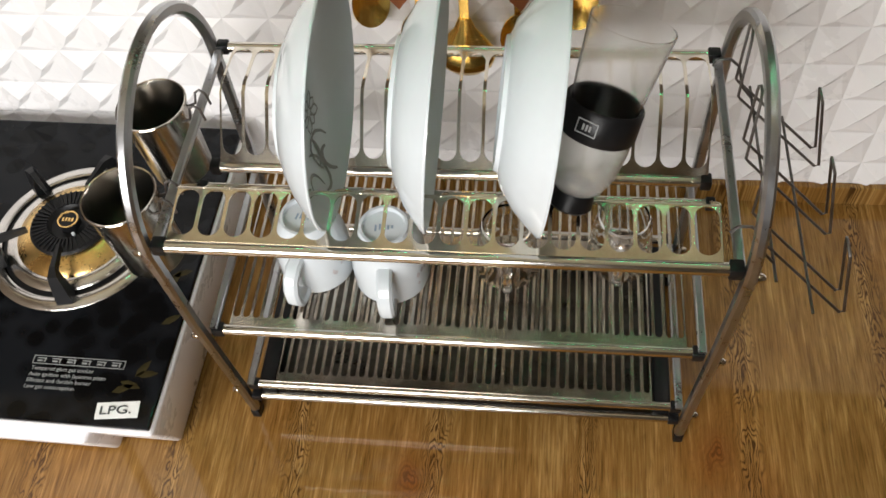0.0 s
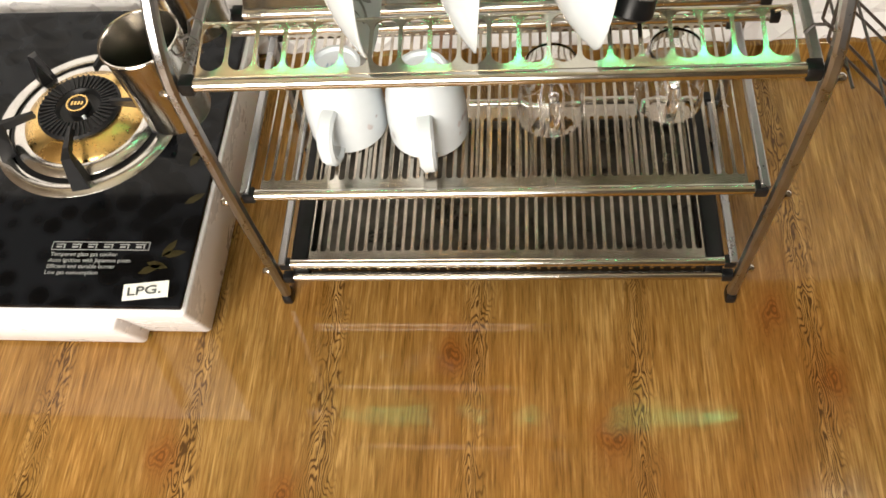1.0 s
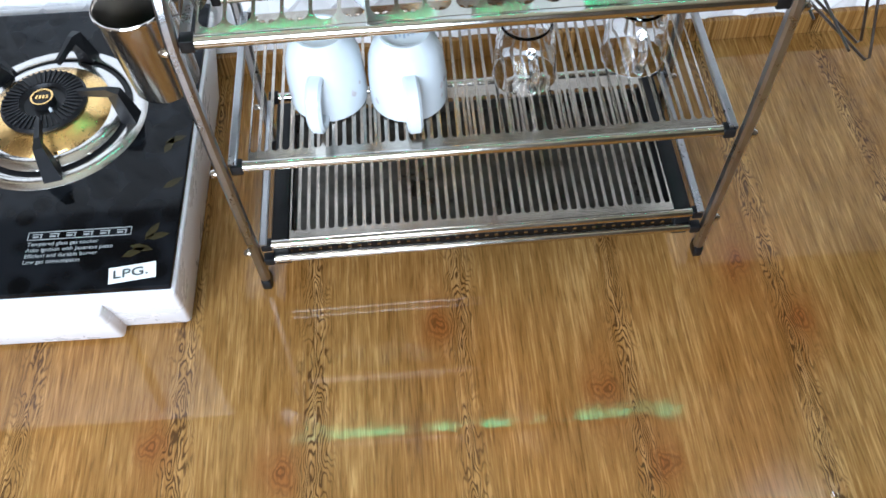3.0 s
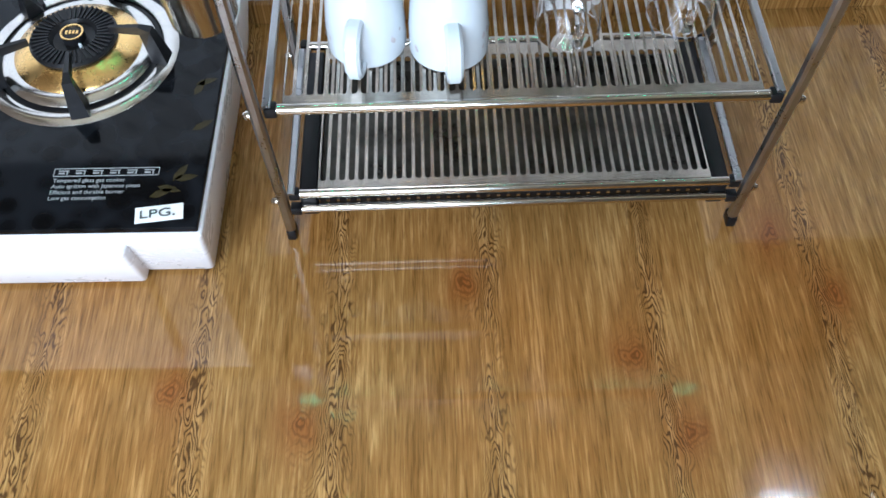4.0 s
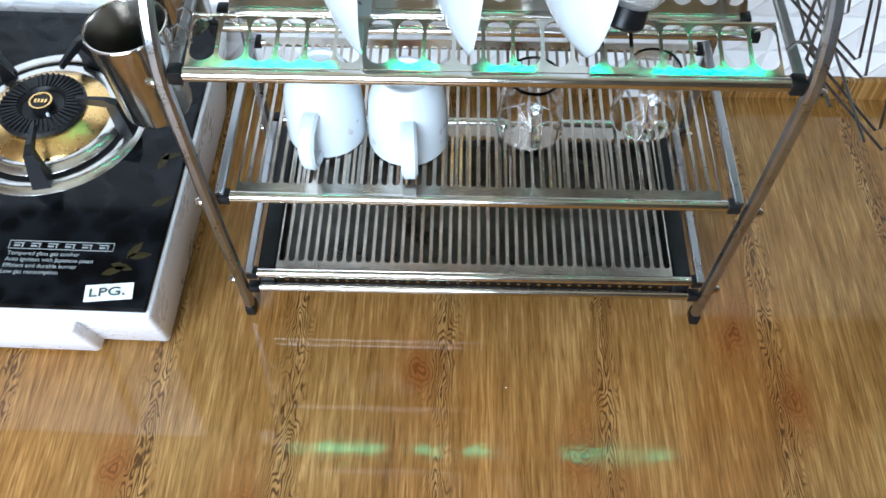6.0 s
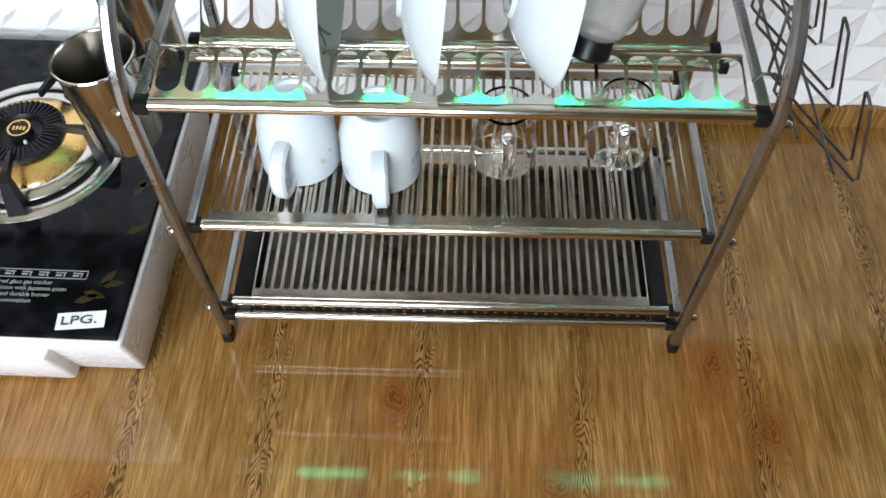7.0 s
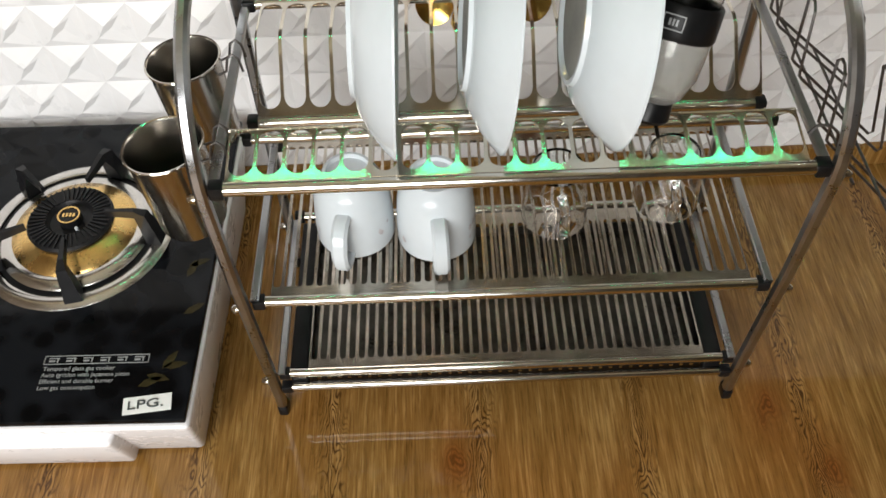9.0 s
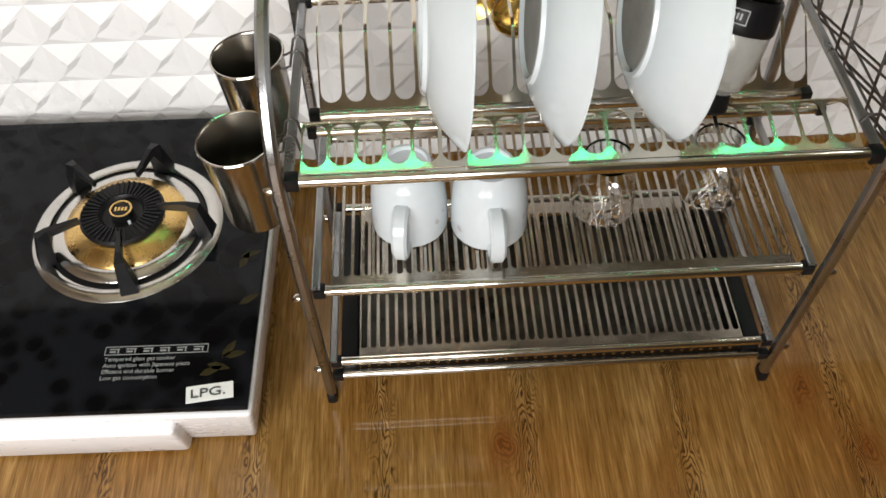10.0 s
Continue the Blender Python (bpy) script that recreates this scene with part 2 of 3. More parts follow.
def sweep(bm, pts, section, closed=False, up=None):
    """Sweep a closed section (list of (side, normal) pairs) along a path."""
    pts = [Vector(p) for p in pts]
    rings, n = [], len(pts)
    prev = None
    for i, p in enumerate(pts):
        a = pts[(i - 1) % n] if closed or i else p
        c = pts[(i + 1) % n] if closed or i < n - 1 else p
        d = (c - a).normalized()
        if up is not None:
            s = d.cross(Vector(up)).normalized()
        elif prev is None:
            s = d.cross(Vector((0, 0, 1)) if abs(d.z) < 0.9 else Vector((1, 0, 0))).normalized()
        else:
            s = (prev - d * prev.dot(d)).normalized()
        prev = s
        u = s.cross(d)
        rings.append([bm.verts.new(p + s * q[0] + u * q[1]) for q in section])
    k = len(section)
    for i in range(n if closed else n - 1):
        r0, r1 = rings[i], rings[(i + 1) % n]
        for j in range(k):
            bm.faces.new((r0[j], r0[(j + 1) % k], r1[(j + 1) % k], r1[j]))
    if not closed:
        bm.faces.new(rings[0])
        bm.faces.new(rings[-1][::-1])
    return bm


def circle(r, n=10):
    return [(r * math.cos(2 * math.pi * i / n), r * math.sin(2 * math.pi * i / n)) for i in range(n)]


def rounded(w, h, b):
    return [(w / 2 - b, -h / 2), (w / 2, -h / 2 + b), (w / 2, h / 2 - b), (w / 2 - b, h / 2), (b - w / 2, h / 2), (-w / 2, h / 2 - b), (-w / 2, b - h / 2), (b - w / 2, -h / 2)]


def lathe(bm, profile, n=48, m=None):
    """Turn a profile of (radius, z) round z."""
    m = m or Matrix()
    rings = []
    for r, z in profile:
        if r < 1e-6:
            rings.append([bm.verts.new(m @ Vector((0, 0, z)))])
        else:
            rings.append([bm.verts.new(m @ Vector((r * math.cos(2 * math.pi * i / n), r * math.sin(2 * math.pi * i / n), z))) for i in range(n)])
    for a, c in zip(rings, rings[1:]):
        for i in range(n):
            j = (i + 1) % n
            if len(a) == 1 and len(c) == 1:
                continue
            if len(a) == 1:
                bm.faces.new((a[0], c[i], c[j]))
            elif len(c) == 1:
                bm.faces.new((a[i], a[j], c[0]))
            else:
                bm.faces.new((a[i], a[j], c[j], c[i]))
    bmesh.ops.remove_doubles(bm, verts=[v for ring in rings for v in ring], dist=1e-6)
    return bm


def slot_panel(bm, x0, x1, count, a, c, front, back, rod, thick, curve=None, arc=5):
    """A stamped sheet between points a and c (y, z) with a row of round-ended slots. front, back: the solid margins;
    rod: the metal left between two slots; curve: bends the sheet, offset along its normal by position."""
    A, C = Vector((0, *a)), Vector((0, *c))
    along = C - A
    length = along.length
    d = along / length
    nrm = Vector((1, 0, 0)).cross(d)
    pitch = (x1 - x0) / count
    r = (pitch - rod) / 2
    steps = 8 if curve else 1

    def put(x, v):
        off = curve(v / length) if curve else 0.0
        return bm.verts.new(A + Vector((x, 0, 0)) + d * v + nrm * off)

    for i in range(count):
        cx = x0 + pitch * (i + 0.5)
        xl, xr = cx - pitch / 2, cx + pitch / 2
        v0, v1 = front + r, length - back - r
        inner, outer = [], []
        for k in range(arc + 1):
            t = math.pi + math.pi * k / arc
            inner.append((cx + r * math.cos(t), v0 + r * math.sin(t)))
            outer.append((xl + pitch * k / arc, front * 0.9))
        for k in range(1, steps):
            v = v0 + (v1 - v0) * k / steps
            inner.append((cx + r, v))
            outer.append((xr, v))
        for k in range(arc + 1):
            t = math.pi * k / arc
            inner.append((cx + r * math.cos(t), v1 + r * math.sin(t)))
            outer.append((xr - pitch * k / arc, length - back * 0.9))
        for k in range(1, steps):
            v = v1 + (v0 - v1) * k / steps
            inner.append((cx - r, v))
            outer.append((xl, v))
        iv, ov = [put(*p) for p in inner], [put(*p) for p in outer]
        for k in range(len(iv)):
            j = (k + 1) % len(iv)
            bm.faces.new((ov[k], ov[j], iv[j], iv[k]))
        for va, vb in ((0.0, front * 0.9), (length - back * 0.9, length)):
            for k in range(arc):
                xa, xb = xl + pitch * k / arc, xl + pitch * (k + 1) / arc
                bm.faces.new((put(xa, va), put(xb, va), put(xb, vb), put(xa, vb)))
    bmesh.ops.remove_doubles(bm, verts=bm.verts, dist=1e-5)
    bmesh.ops.recalc_face_normals(bm, faces=bm.faces)
    bmesh.ops.solidify(bm, geom=bm.faces[:], thickness=thick)
    return bm


# ---- the room ----
X0, X1, Y0, Y1, Z1 = ROOM["x0"], ROOM["x1"], ROOM["y0"], ROOM["y1"], ROOM["z1"]
tagged(mesh_object("floor", box(bmesh.new(), ((X0 + X1) / 2, (Y0 + Y1) / 2, -0.03), (X1 - X0 + 0.3, Y1 - Y0 + 0.3, 0.06)), VINYL), "brown wood-print vinyl floor with knots and long grain", "floor", kind="structure")
tagged(mesh_object("ceiling", box(bmesh.new(), ((X0 + X1) / 2, (Y0 + Y1) / 2, Z1 + 0.05), (X1 - X0 + 0.3, Y1 - Y0 + 0.3, 0.1)), CEIL), "plain painted ceiling in shade", "ceiling", kind="structure")
WX0, WX1, WZ0, WZ1 = -1.52, 0.04, 0.56, 1.76
for nm, c, sz in (("wall_west", (X0 - 0.06, (Y0 + Y1) / 2, Z1 / 2), (0.12, Y1 - Y0, Z1)), ("wall_east", (X1 + 0.06, (Y0 + Y1) / 2, Z1 / 2), (0.12, Y1 - Y0, Z1))):
    tagged(mesh_object(nm, box(bmesh.new(), c, sz), PLASTER), "plain tan plastered wall", "wall", kind="structure")
bm = bmesh.new()
box(bm, ((X0 + WX0) / 2, Y0 - 0.06, Z1 / 2), (WX0 - X0, 0.12, Z1))
box(bm, ((X1 + WX1) / 2, Y0 - 0.06, Z1 / 2), (X1 - WX1, 0.12, Z1))
box(bm, ((WX0 + WX1) / 2, Y0 - 0.06, WZ0 / 2), (WX1 - WX0, 0.12, WZ0))
box(bm, ((WX0 + WX1) / 2, Y0 - 0.06, (WZ1 + Z1) / 2), (WX1 - WX0, 0.12, Z1 - WZ1))
tagged(mesh_object("wall_south", bm, PLASTER), "tan plastered wall with a window opening", "wall", kind="structure")


def relief_wall():
    """White panels pressed with a grid of facets: each square is folded along one diagonal, with a steep sliver beside the fold."""
    pitch = 0.066
    nx, nz = int((X1 - X0) / pitch), int(0.664 / pitch)
    foot = 0.020
    verts, faces = [], []
    w = nx + 1
    off = 0.013
    for j in range(nz + 1):
        for i in range(nx + 1):
            verts.append((X0 + off + i * pitch, Y1 - 0.004, foot + j * pitch))
    for j in range(nz):
        for i in range(nx):
            ll, lr, ur, ul = j * w + i, j * w + i + 1, (j + 1) * w + i + 1, (j + 1) * w + i
            x, z = verts[ll][0], verts[ll][2]

            def at(u, v, h):
                verts.append((x + u * pitch, Y1 - 0.004 - h, z + v * pitch))
                return len(verts) - 1

            e, f = at(0.58, 0.44, 0.0025), at(0.46, 0.55, 0.0105)
            g, h = at(0.24, 0.20, 0.0055), at(0.80, 0.74, 0.0035)
            faces += [(ll, lr, g), (g, lr, e), (lr, ur, h), (lr, h, e), (ur, ul, f), (ul, ll, f), (ll, g, f), (g, e, f), (e, h, f), (h, ur, f)]
    me = bpy.data.meshes.new("wall_north")
    me.from_pydata(verts, [], faces)
    me.materials.append(PANEL_WALL)
    ob = new("wall_north", me)
    # added, out of view: dark band darkens steel reflections, beige one above lightens them
    for nm, za, zb, mat in (("unseen_dark_backing", 0.0, 1.3, DARK_BACKING), ("unseen_beige_backing", 1.3, Z1, BEIGE_BACKING)):
        back = mesh_object(nm, box(bmesh.new(), ((X0 + X1) / 2, Y1 + 0.061, (za + zb) / 2), (X1 - X0, 0.12, zb - za)), mat)
        back.parent = ob
    return tagged(ob, "white wall panelling pressed with faceted star relief", "wall", kind="structure")


relief_wall()
tagged(mesh_object("baseboard", box(bmesh.new(), ((X0 + X1) / 2, Y1 - 0.012, 0.020), (X1 - X0, 0.012, 0.040), 0.002), VINYL), "brown vinyl strip along the foot of the wall", "baseboard", kind="structure")

window = thing("window_1", "white framed window letting in daylight", "window")
window["kind"] = "structure"
for c, sz in (((WX0 + 0.02, Y0 - 0.08, (WZ0 + WZ1) / 2), (0.04, 0.05, WZ1 - WZ0)), ((WX1 - 0.02, Y0 - 0.08, (WZ0 + WZ1) / 2), (0.04, 0.05, WZ1 - WZ0)),
              (((WX0 + WX1) / 2, Y0 - 0.08, WZ0 + 0.02), (WX1 - WX0 - 0.08, 0.05, 0.04)), (((WX0 + WX1) / 2, Y0 - 0.08, WZ1 - 0.02), (WX1 - WX0 - 0.08, 0.05, 0.04)),
              (((WX0 + WX1) / 2, Y0 - 0.08, (WZ0 + WZ1) / 2), (0.04, 0.05, WZ1 - WZ0 - 0.08))):
    part("window_frame", box(bmesh.new(), c, sz, 0.003), WHITE_BODY, window, smooth=False)

# small lamp under the ceiling
lamp = thing("ceiling_lamp", "small square white ceiling lamp, lit", "lamp", at=(1.13, 0.36, Z1))
part("stem", box(bmesh.new(), (0, 0, -0.03), (0.05, 0.05, 0.06), 0.004), WHITE_BODY, lamp, smooth=False)
part("housing", box(bmesh.new(), (0, 0, -0.07), (0.17, 0.17, 0.03), 0.004), WHITE_BODY, lamp, smooth=False)
part("diffuser", box(bmesh.new(), (0, 0, -0.088), (0.105, 0.105, 0.006)), LAMP_GLOW, lamp, "glowing white diffuser", smooth=False)

# green light strip high on the panelled wall
strip = thing("light_strip", "glowing green light strip fixed high on the wall", "light strip", at=(0.05, Y1 - 0.02, 1.388))
part("channel", box(bmesh.new(), (0, 0, 0.0), (1.09, 0.018, 0.030), 0.002), WHITE_BODY, strip, smooth=False)
part("diffuser", box(bmesh.new(), (0, -0.012, 0.0), (1.07, 0.008, 0.014), 0.003), GREEN_GLOW, strip, "green glowing diffuser", smooth=False)


# ---- gas stove ----
def wedge(bm, top, bottom, z0, z1):
    """A block whose top and bottom rectangles (x0, x1, y0, y1) differ."""
    vb = [bm.verts.new((bottom[i], bottom[j], z0)) for i, j in ((0, 2), (1, 2), (1, 3), (0, 3))]
    vt = [bm.verts.new((top[i], top[j], z1)) for i, j in ((0, 2), (1, 2), (1, 3), (0, 3))]
    fs = [bm.faces.new(vb[::-1]), bm.faces.new(vt)]
    for i in range(4):
        j = (i + 1) % 4
        fs.append(bm.faces.new((vb[i], vb[j], vt[j], vt[i])))
    es = list({e for f in fs for e in f.edges})
    bmesh.ops.bevel(bm, geom=es, offset=0.006, segments=3, affect="EDGES", profile=0.5)
    return bm


SX0, SX1, SY0, SY1, GZ = -1.08, -0.366, -0.078, 0.412, 0.172
stove = thing("gas_stove", "white gas stove with black glass top standing on the floor", "stove", at=(0, 0, 0))
stove.matrix_basis = pose(SX1, SY0, 0) @ pose(0, 0, 0, 0, 0, -1.0) @ pose(-SX1, -SY0, 0)
part("body", wedge(bmesh.new(), (SX0 + 0.004, SX1 + 0.004, SY0 - 0.002, SY1 - 0.004), (SX0 + 0.024, SX1 - 0.024, -0.020, SY1 - 0.02), 0.004, GZ - 0.008), WHITE_BODY, stove, "white enamelled body")
part("front_panel", wedge(bmesh.new(), (SX0 + 0.10, -0.456, SY0 - 0.008, SY0 + 0.03), (SX0 + 0.11, -0.474, -0.038, 0.02), 0.005, GZ - 0.034), WHITE_BODY, stove, "white projecting control panel")
part("glass_top", box(bmesh.new(), ((SX0 + SX1) / 2, (SY0 + 0.004 + SY1) / 2, GZ - 0.003), (SX1 - SX0, SY1 - SY0 - 0.004, 0.008), 0.002), BLACK_GLASS, stove, "black glass top with faint leaf print", smooth=False)
BX, BY = -0.552, 0.203
GT = GZ + 0.001
burner = new("burner")
burner.parent = stove
burner.location = (BX, BY, GT)
part("outer_ring", lathe(bmesh.new(), [(0.104, 0.0), (0.105, 0.004), (0.110, 0.006), (0.120, 0.004), (0.124, 0.0005), (0.124, 0.0), (0.104, 0.0)], 64), PAN_STEEL, burner, "bright steel ring")
part("recess", lathe(bmesh.new(), [(0.0, 0.0005), (0.103, 0.0005), (0.103, 0.0018), (0.0, 0.0018)], 64), BLACK_IRON, burner, "black recess")
part("drip_pan", lathe(bmesh.new(), [(0.064, 0.002), (0.093, 0.002), (0.097, 0.005), (0.092, 0.010), (0.082, 0.012), (0.072, 0.008), (0.064, 0.006), (0.064, 0.002)], 64), PAN_STEEL, burner, "domed steel drip pan")
part("brass_ring", lathe(bmesh.new(), [(0.030, 0.006), (0.078, 0.008), (0.080, 0.011), (0.078, 0.014), (0.060, 0.023), (0.053, 0.025), (0.030, 0.025), (0.030, 0.006)], 64), BRASS, burner, "brass burner ring")
part("burner_cap", lathe(bmesh.new(), [(0.0, 0.025), (0.054, 0.025), (0.055, 0.029), (0.052, 0.032), (0.030, 0.032), (0.026, 0.027), (0.016, 0.026), (0.0, 0.026)], 64), BLACK_IRON, burner, "ribbed black burner cap")
for i in range(44):
    box_bm = box(bmesh.new(), (0.041, 0, 0.0328), (0.022, 0.0024, 0.003)) if i == 0 else None
    if box_bm:
        rib = part("rib", box_bm, BLACK_IRON, burner, smooth=False)
    else:
        nxt = new("rib", rib.data)
        nxt.parent = burner
        nxt.matrix_basis = pose(0, 0, 0, 0, 0, 360 * i / 44)
part("badge_disc", lathe(bmesh.new(), [(0.0, 0.026), (0.0145, 0.026), (0.0145, 0.036), (0.0, 0.036)], 32), BLACK_IRON, burner)
bm = bmesh.new()
lathe(bm, [(0.0122, 0.036), (0.0145, 0.0362), (0.0145, 0.0375), (0.0122, 0.0375), (0.0122, 0.036)], 32)
for i in range(4):
    box(bm, (-0.0066 + 0.0044 * i, 0, 0.0366), (0.0028, 0.0062, 0.0010))
part("badge_ring", bm, BRASS, burner, "gold badge with plain raised marks")
part("igniter", lathe(bmesh.new(), [(0.0, 0.026), (0.0022, 0.026), (0.0022, 0.037), (0.0, 0.039)], 12, pose(0.015, -0.022, 0)), PORCELAIN, burner, "white ceramic igniter tip")


def trivet_arm():
    """A cast arm: level bar towards the burner, then a broad foot on the ring."""
    bm = bmesh.new()
    outline = [(0.052, 0.052), (0.092, 0.057), (0.107, 0.053), (0.115, 0.020), (0.118, 0.005), (0.099, 0.005), (0.096, 0.026), (0.091, 0.045), (0.052, 0.043)]
    widths = [0.0045, 0.007, 0.012, 0.019, 0.022, 0.022, 0.018, 0.008, 0.0045]
    left = [bm.verts.new((r, w / 2, z)) for (r, z), w in zip(outline, widths)]
    right = [bm.verts.new((r, -w / 2, z)) for (r, z), w in zip(outline, widths)]
    quads = [(0, 1, 7, 8), (1, 2, 6, 7), (2, 3, 5, 6), (3, 4, 5)]
    for q in quads:
        bm.faces.new([left[i] for i in q])
        bm.faces.new([right[i] for i in q][::-1])
    for i in range(9):
        j = (i + 1) % 9
        bm.faces.new((left[i], right[i], right[j], left[j]))
    return bm


for a in (-8, 73, 137, 212, 282):
    arm = part("trivet_arm", trivet_arm(), BLACK_IRON, stove, "black cast trivet arm", smooth=False)
    arm.matrix_basis = pose(BX, BY, GT, 0, 0, a)


def text_part(name, words, size, m, mat, parent, depth=0.0004):
    cu = bpy.data.curves.new(name, "FONT")
    cu.body, cu.size, cu.extrude = words, size, depth
    cu.align_x, cu.align_y = "CENTER", "CENTER"
    tmp = new(name, cu)
    me = bpy.data.meshes.new_from_object(tmp.evaluated_get(bpy.context.evaluated_depsgraph_get()))
    bpy.data.objects.remove(tmp)
    me.materials.clear()
    me.materials.append(mat)
    ob = new(name, me)
    ob.parent, ob.matrix_basis = parent, m
    return ob


TZ = GZ + 0.0012
for lx, ly, la in ((-0.385, 0.150, 20), (-0.392, 0.140, 70), (-0.380, 0.078, 35), (-0.389, -0.002, 10), (-0.396, 0.005, 60), (-0.414, -0.024, 25), (-0.406, -0.018, -15)):
    bm = bmesh.new()
    bm.faces.new([bm.verts.new((u, v, 0)) for u, v in ((-0.014, 0), (-0.005, 0.005), (0.006, 0.0045), (0.015, 0), (0.006, -0.004), (-0.005, -0.005))])
    lf = part("printed_leaf", bm, OLIVE, stove, "dull olive printed leaf", smooth=False)
    lf.matrix_basis = pose(lx, ly, TZ + 0.0001, 0, 0, la)
sticker = part("sticker", box(bmesh.new(), (0, 0, 0), (0.054, 0.022, 0.0008), 0.0002), STICKER, stove, "white sticker with dark letters", smooth=False)
sticker.matrix_basis = pose(-0.411, -0.053, TZ + 0.0006, 0, 0, 7)
text_part("lettering", "LPG.", 0.0185, pose(-0.002, -0.0005, 0.0009), INK, sticker).scale = (1.15, 0.85, 1)
bm = bmesh.new()
for c, s in (((0, 0.0055, 0), (0.122, 0.0009, 0.0005)), ((0, -0.0055, 0), (0.122, 0.0009, 0.0005)), ((-0.061, 0, 0), (0.0009, 0.0119, 0.0005)), ((0.061, 0, 0), (0.0009, 0.0119, 0.0005))):
    box(bm, c, s)
for i in range(6):
    box(bm, (-0.050 + 0.0200 * i, 0.0022, 0), (0.012, 0.0012, 0.0005))
    box(bm, (-0.052 + 0.0200 * i, -0.0014, 0), (0.007, 0.0022, 0.0005))
    box(bm, (-0.0455 + 0.0200 * i, -0.0010, 0), (0.0015, 0.0050, 0.0005))
rowp = part("printed_frame", bm, PRINT, stove, "pale framed row of small symbols", smooth=False)
rowp.location = (-0.482, 0.008, TZ + 0.0004)
for words, y, size in (("Tempered glass gas cooker", -0.004, 0.0076), ("Auto ignition with Japanese piezo", -0.0125, 0.0076), ("Efficient and durable burner", -0.021, 0.0076), ("Low gas consumption", -0.0295, 0.0076)):
    tp = text_part("print_line", words, size, pose(0, y, TZ + 0.0002), PRINT, stove, 0.0002)
    tp.location.x = -0.542 + tp.dimensions.x / 2

# ---- dish rack ----
rack = thing("dish_rack", "three-tier stainless steel dish rack standing on the floor", "dish rack")
FX = 0.291
ARC = 0.143
AZ, YB = 0.452, 0.140


def frame_path(x):
    pts = [(x, 0.034, 0.006), (x, 0.026, 0.10), (x, 0.006, 0.30), (x, -0.003, AZ)]
    for i in range(1, 24):
        t = math.pi - math.pi * i / 24
        pts.append((x, YB + ARC * math.cos(t), AZ + ARC * 1.0 * math.sin(t)))
    pts += [(x, 0.283, AZ), (x, 0.283, 0.30), (x, 0.283, 0.10), (x, 0.283, 0.006)]
    return pts


for sx in (-1, 1):
    fr = part("side_frame", sweep(bmesh.new(), frame_path(sx * FX), rounded(0.014, 0.0120, 0.003), up=(1, 0, 0)), STEEL_FRAME, rack, "arched flat steel tube")
    for y in (0.034, 0.283):
        part("foot", box(bmesh.new(), (sx * FX, y, 0.010), (0.013, 0.019, 0.020), 0.003), BLACK_PLASTIC, fr, "black plastic foot cap")
    for y, z in ((-0.003, AZ), (0.010, 0.262), (0.027, 0.085), (0.283, 0.085)):
        part("bolt", lathe(bmesh.new(), [(0.0, 0.009), (0.003, 0.008), (0.005, 0.005), (0.005, 0.0), (0.0, 0.0)], 14, pose(sx * (FX + 0.006), y, z, 0, sx * 90, 0)), STEEL, fr, "domed bright bolt head")


def bar(y, z, r=0.0075, half=0.270, cap=0.014, label=""):
    b = part("bar", sweep(bmesh.new(), [(-half, y, z), (half, y, z)], circle(r, 14)), STEEL, rack, label or "polished steel tube")
    for sx in (-1, 1):
        part("end_cap", box(bmesh.new(), (sx * (half + cap / 2), y, z), (cap, 2 * r + 0.0015, 2 * r + 0.0015), 0.002), BLACK_PLASTIC, b, "black plastic end cap")
    return b


def rail(za, zb, y0, y1):
    for sx in (-1, 1):
        part("side_rail", sweep(bmesh.new(), [(sx * 0.2805, y0, za), (sx * 0.2805, y1, zb)], rounded(0.007, 0.0095, 0.0015), up=(1, 0, 0)), STEEL_FRAME, rack, "flat steel side rail")


# top tier: a sloping front panel and a rising, bent back panel for plates
bar(0.000, 0.460, 0.0068)
bar(0.104, 0.424, 0.005, 0.262, 0.010)
bar(0.146, 0.408, 0.0065, 0.262, 0.012)
bar(0.280, 0.462, 0.006)
rail(0.462, 0.462, 0.0, 0.28)
part("plate_panel", slot_panel(bmesh.new(), -0.269, 0.265, 20, (0.003, 0.4665), (0.061, 0.4763), 0.0065, 0.0012, 0.0036, 0.0014, curve=lambda q: 0.0002 * min(q / 0.2, (1 - q) / 0.8), arc=10), STEEL_SHEET, rack, "stamped slotted front plate panel")
bm = bmesh.new()
for i in range(21):
    x = -0.269 + 0.0267 * i
    sweep(bm, [(x, 0.0600, 0.4755), (x, 0.0660, 0.4720), (x, 0.1020, 0.4300)], rounded(0.0036, 0.0014, 0.0003), up=(1, 0, 0))
sweep(bm, [(-0.269, 0.0615, 0.4752), (0.265, 0.0615, 0.4752)], circle(0.0018, 8))
part("plate_stop", bm, STEEL_SHEET, rack, "folded edge with prongs down to the bar")
part("plate_panel", slot_panel(bmesh.new(), -0.262, 0.270, 20, (0.146, 0.412), (0.281, 0.466), 0.010, 0.008, 0.0036, 0.0012, curve=lambda q: 0.033 * min(q / 0.55, (1 - q) / 0.45), arc=8), STEEL_SHEET, rack, "stamped slotted back plate panel")
# middle tier
bar(0.022, 0.257, 0.0063)
bar(0.270, 0.256, 0.006)
rail(0.264, 0.264, 0.018, 0.272)
part("slotted_shelf", slot_panel(bmesh.new(), -0.264, 0.264, 44, (0.024, 0.2625), (0.270, 0.2625), 0.013, 0.010, 0.0036, 0.0011, arc=4), SHELF_STEEL, rack, "slotted steel middle shelf")
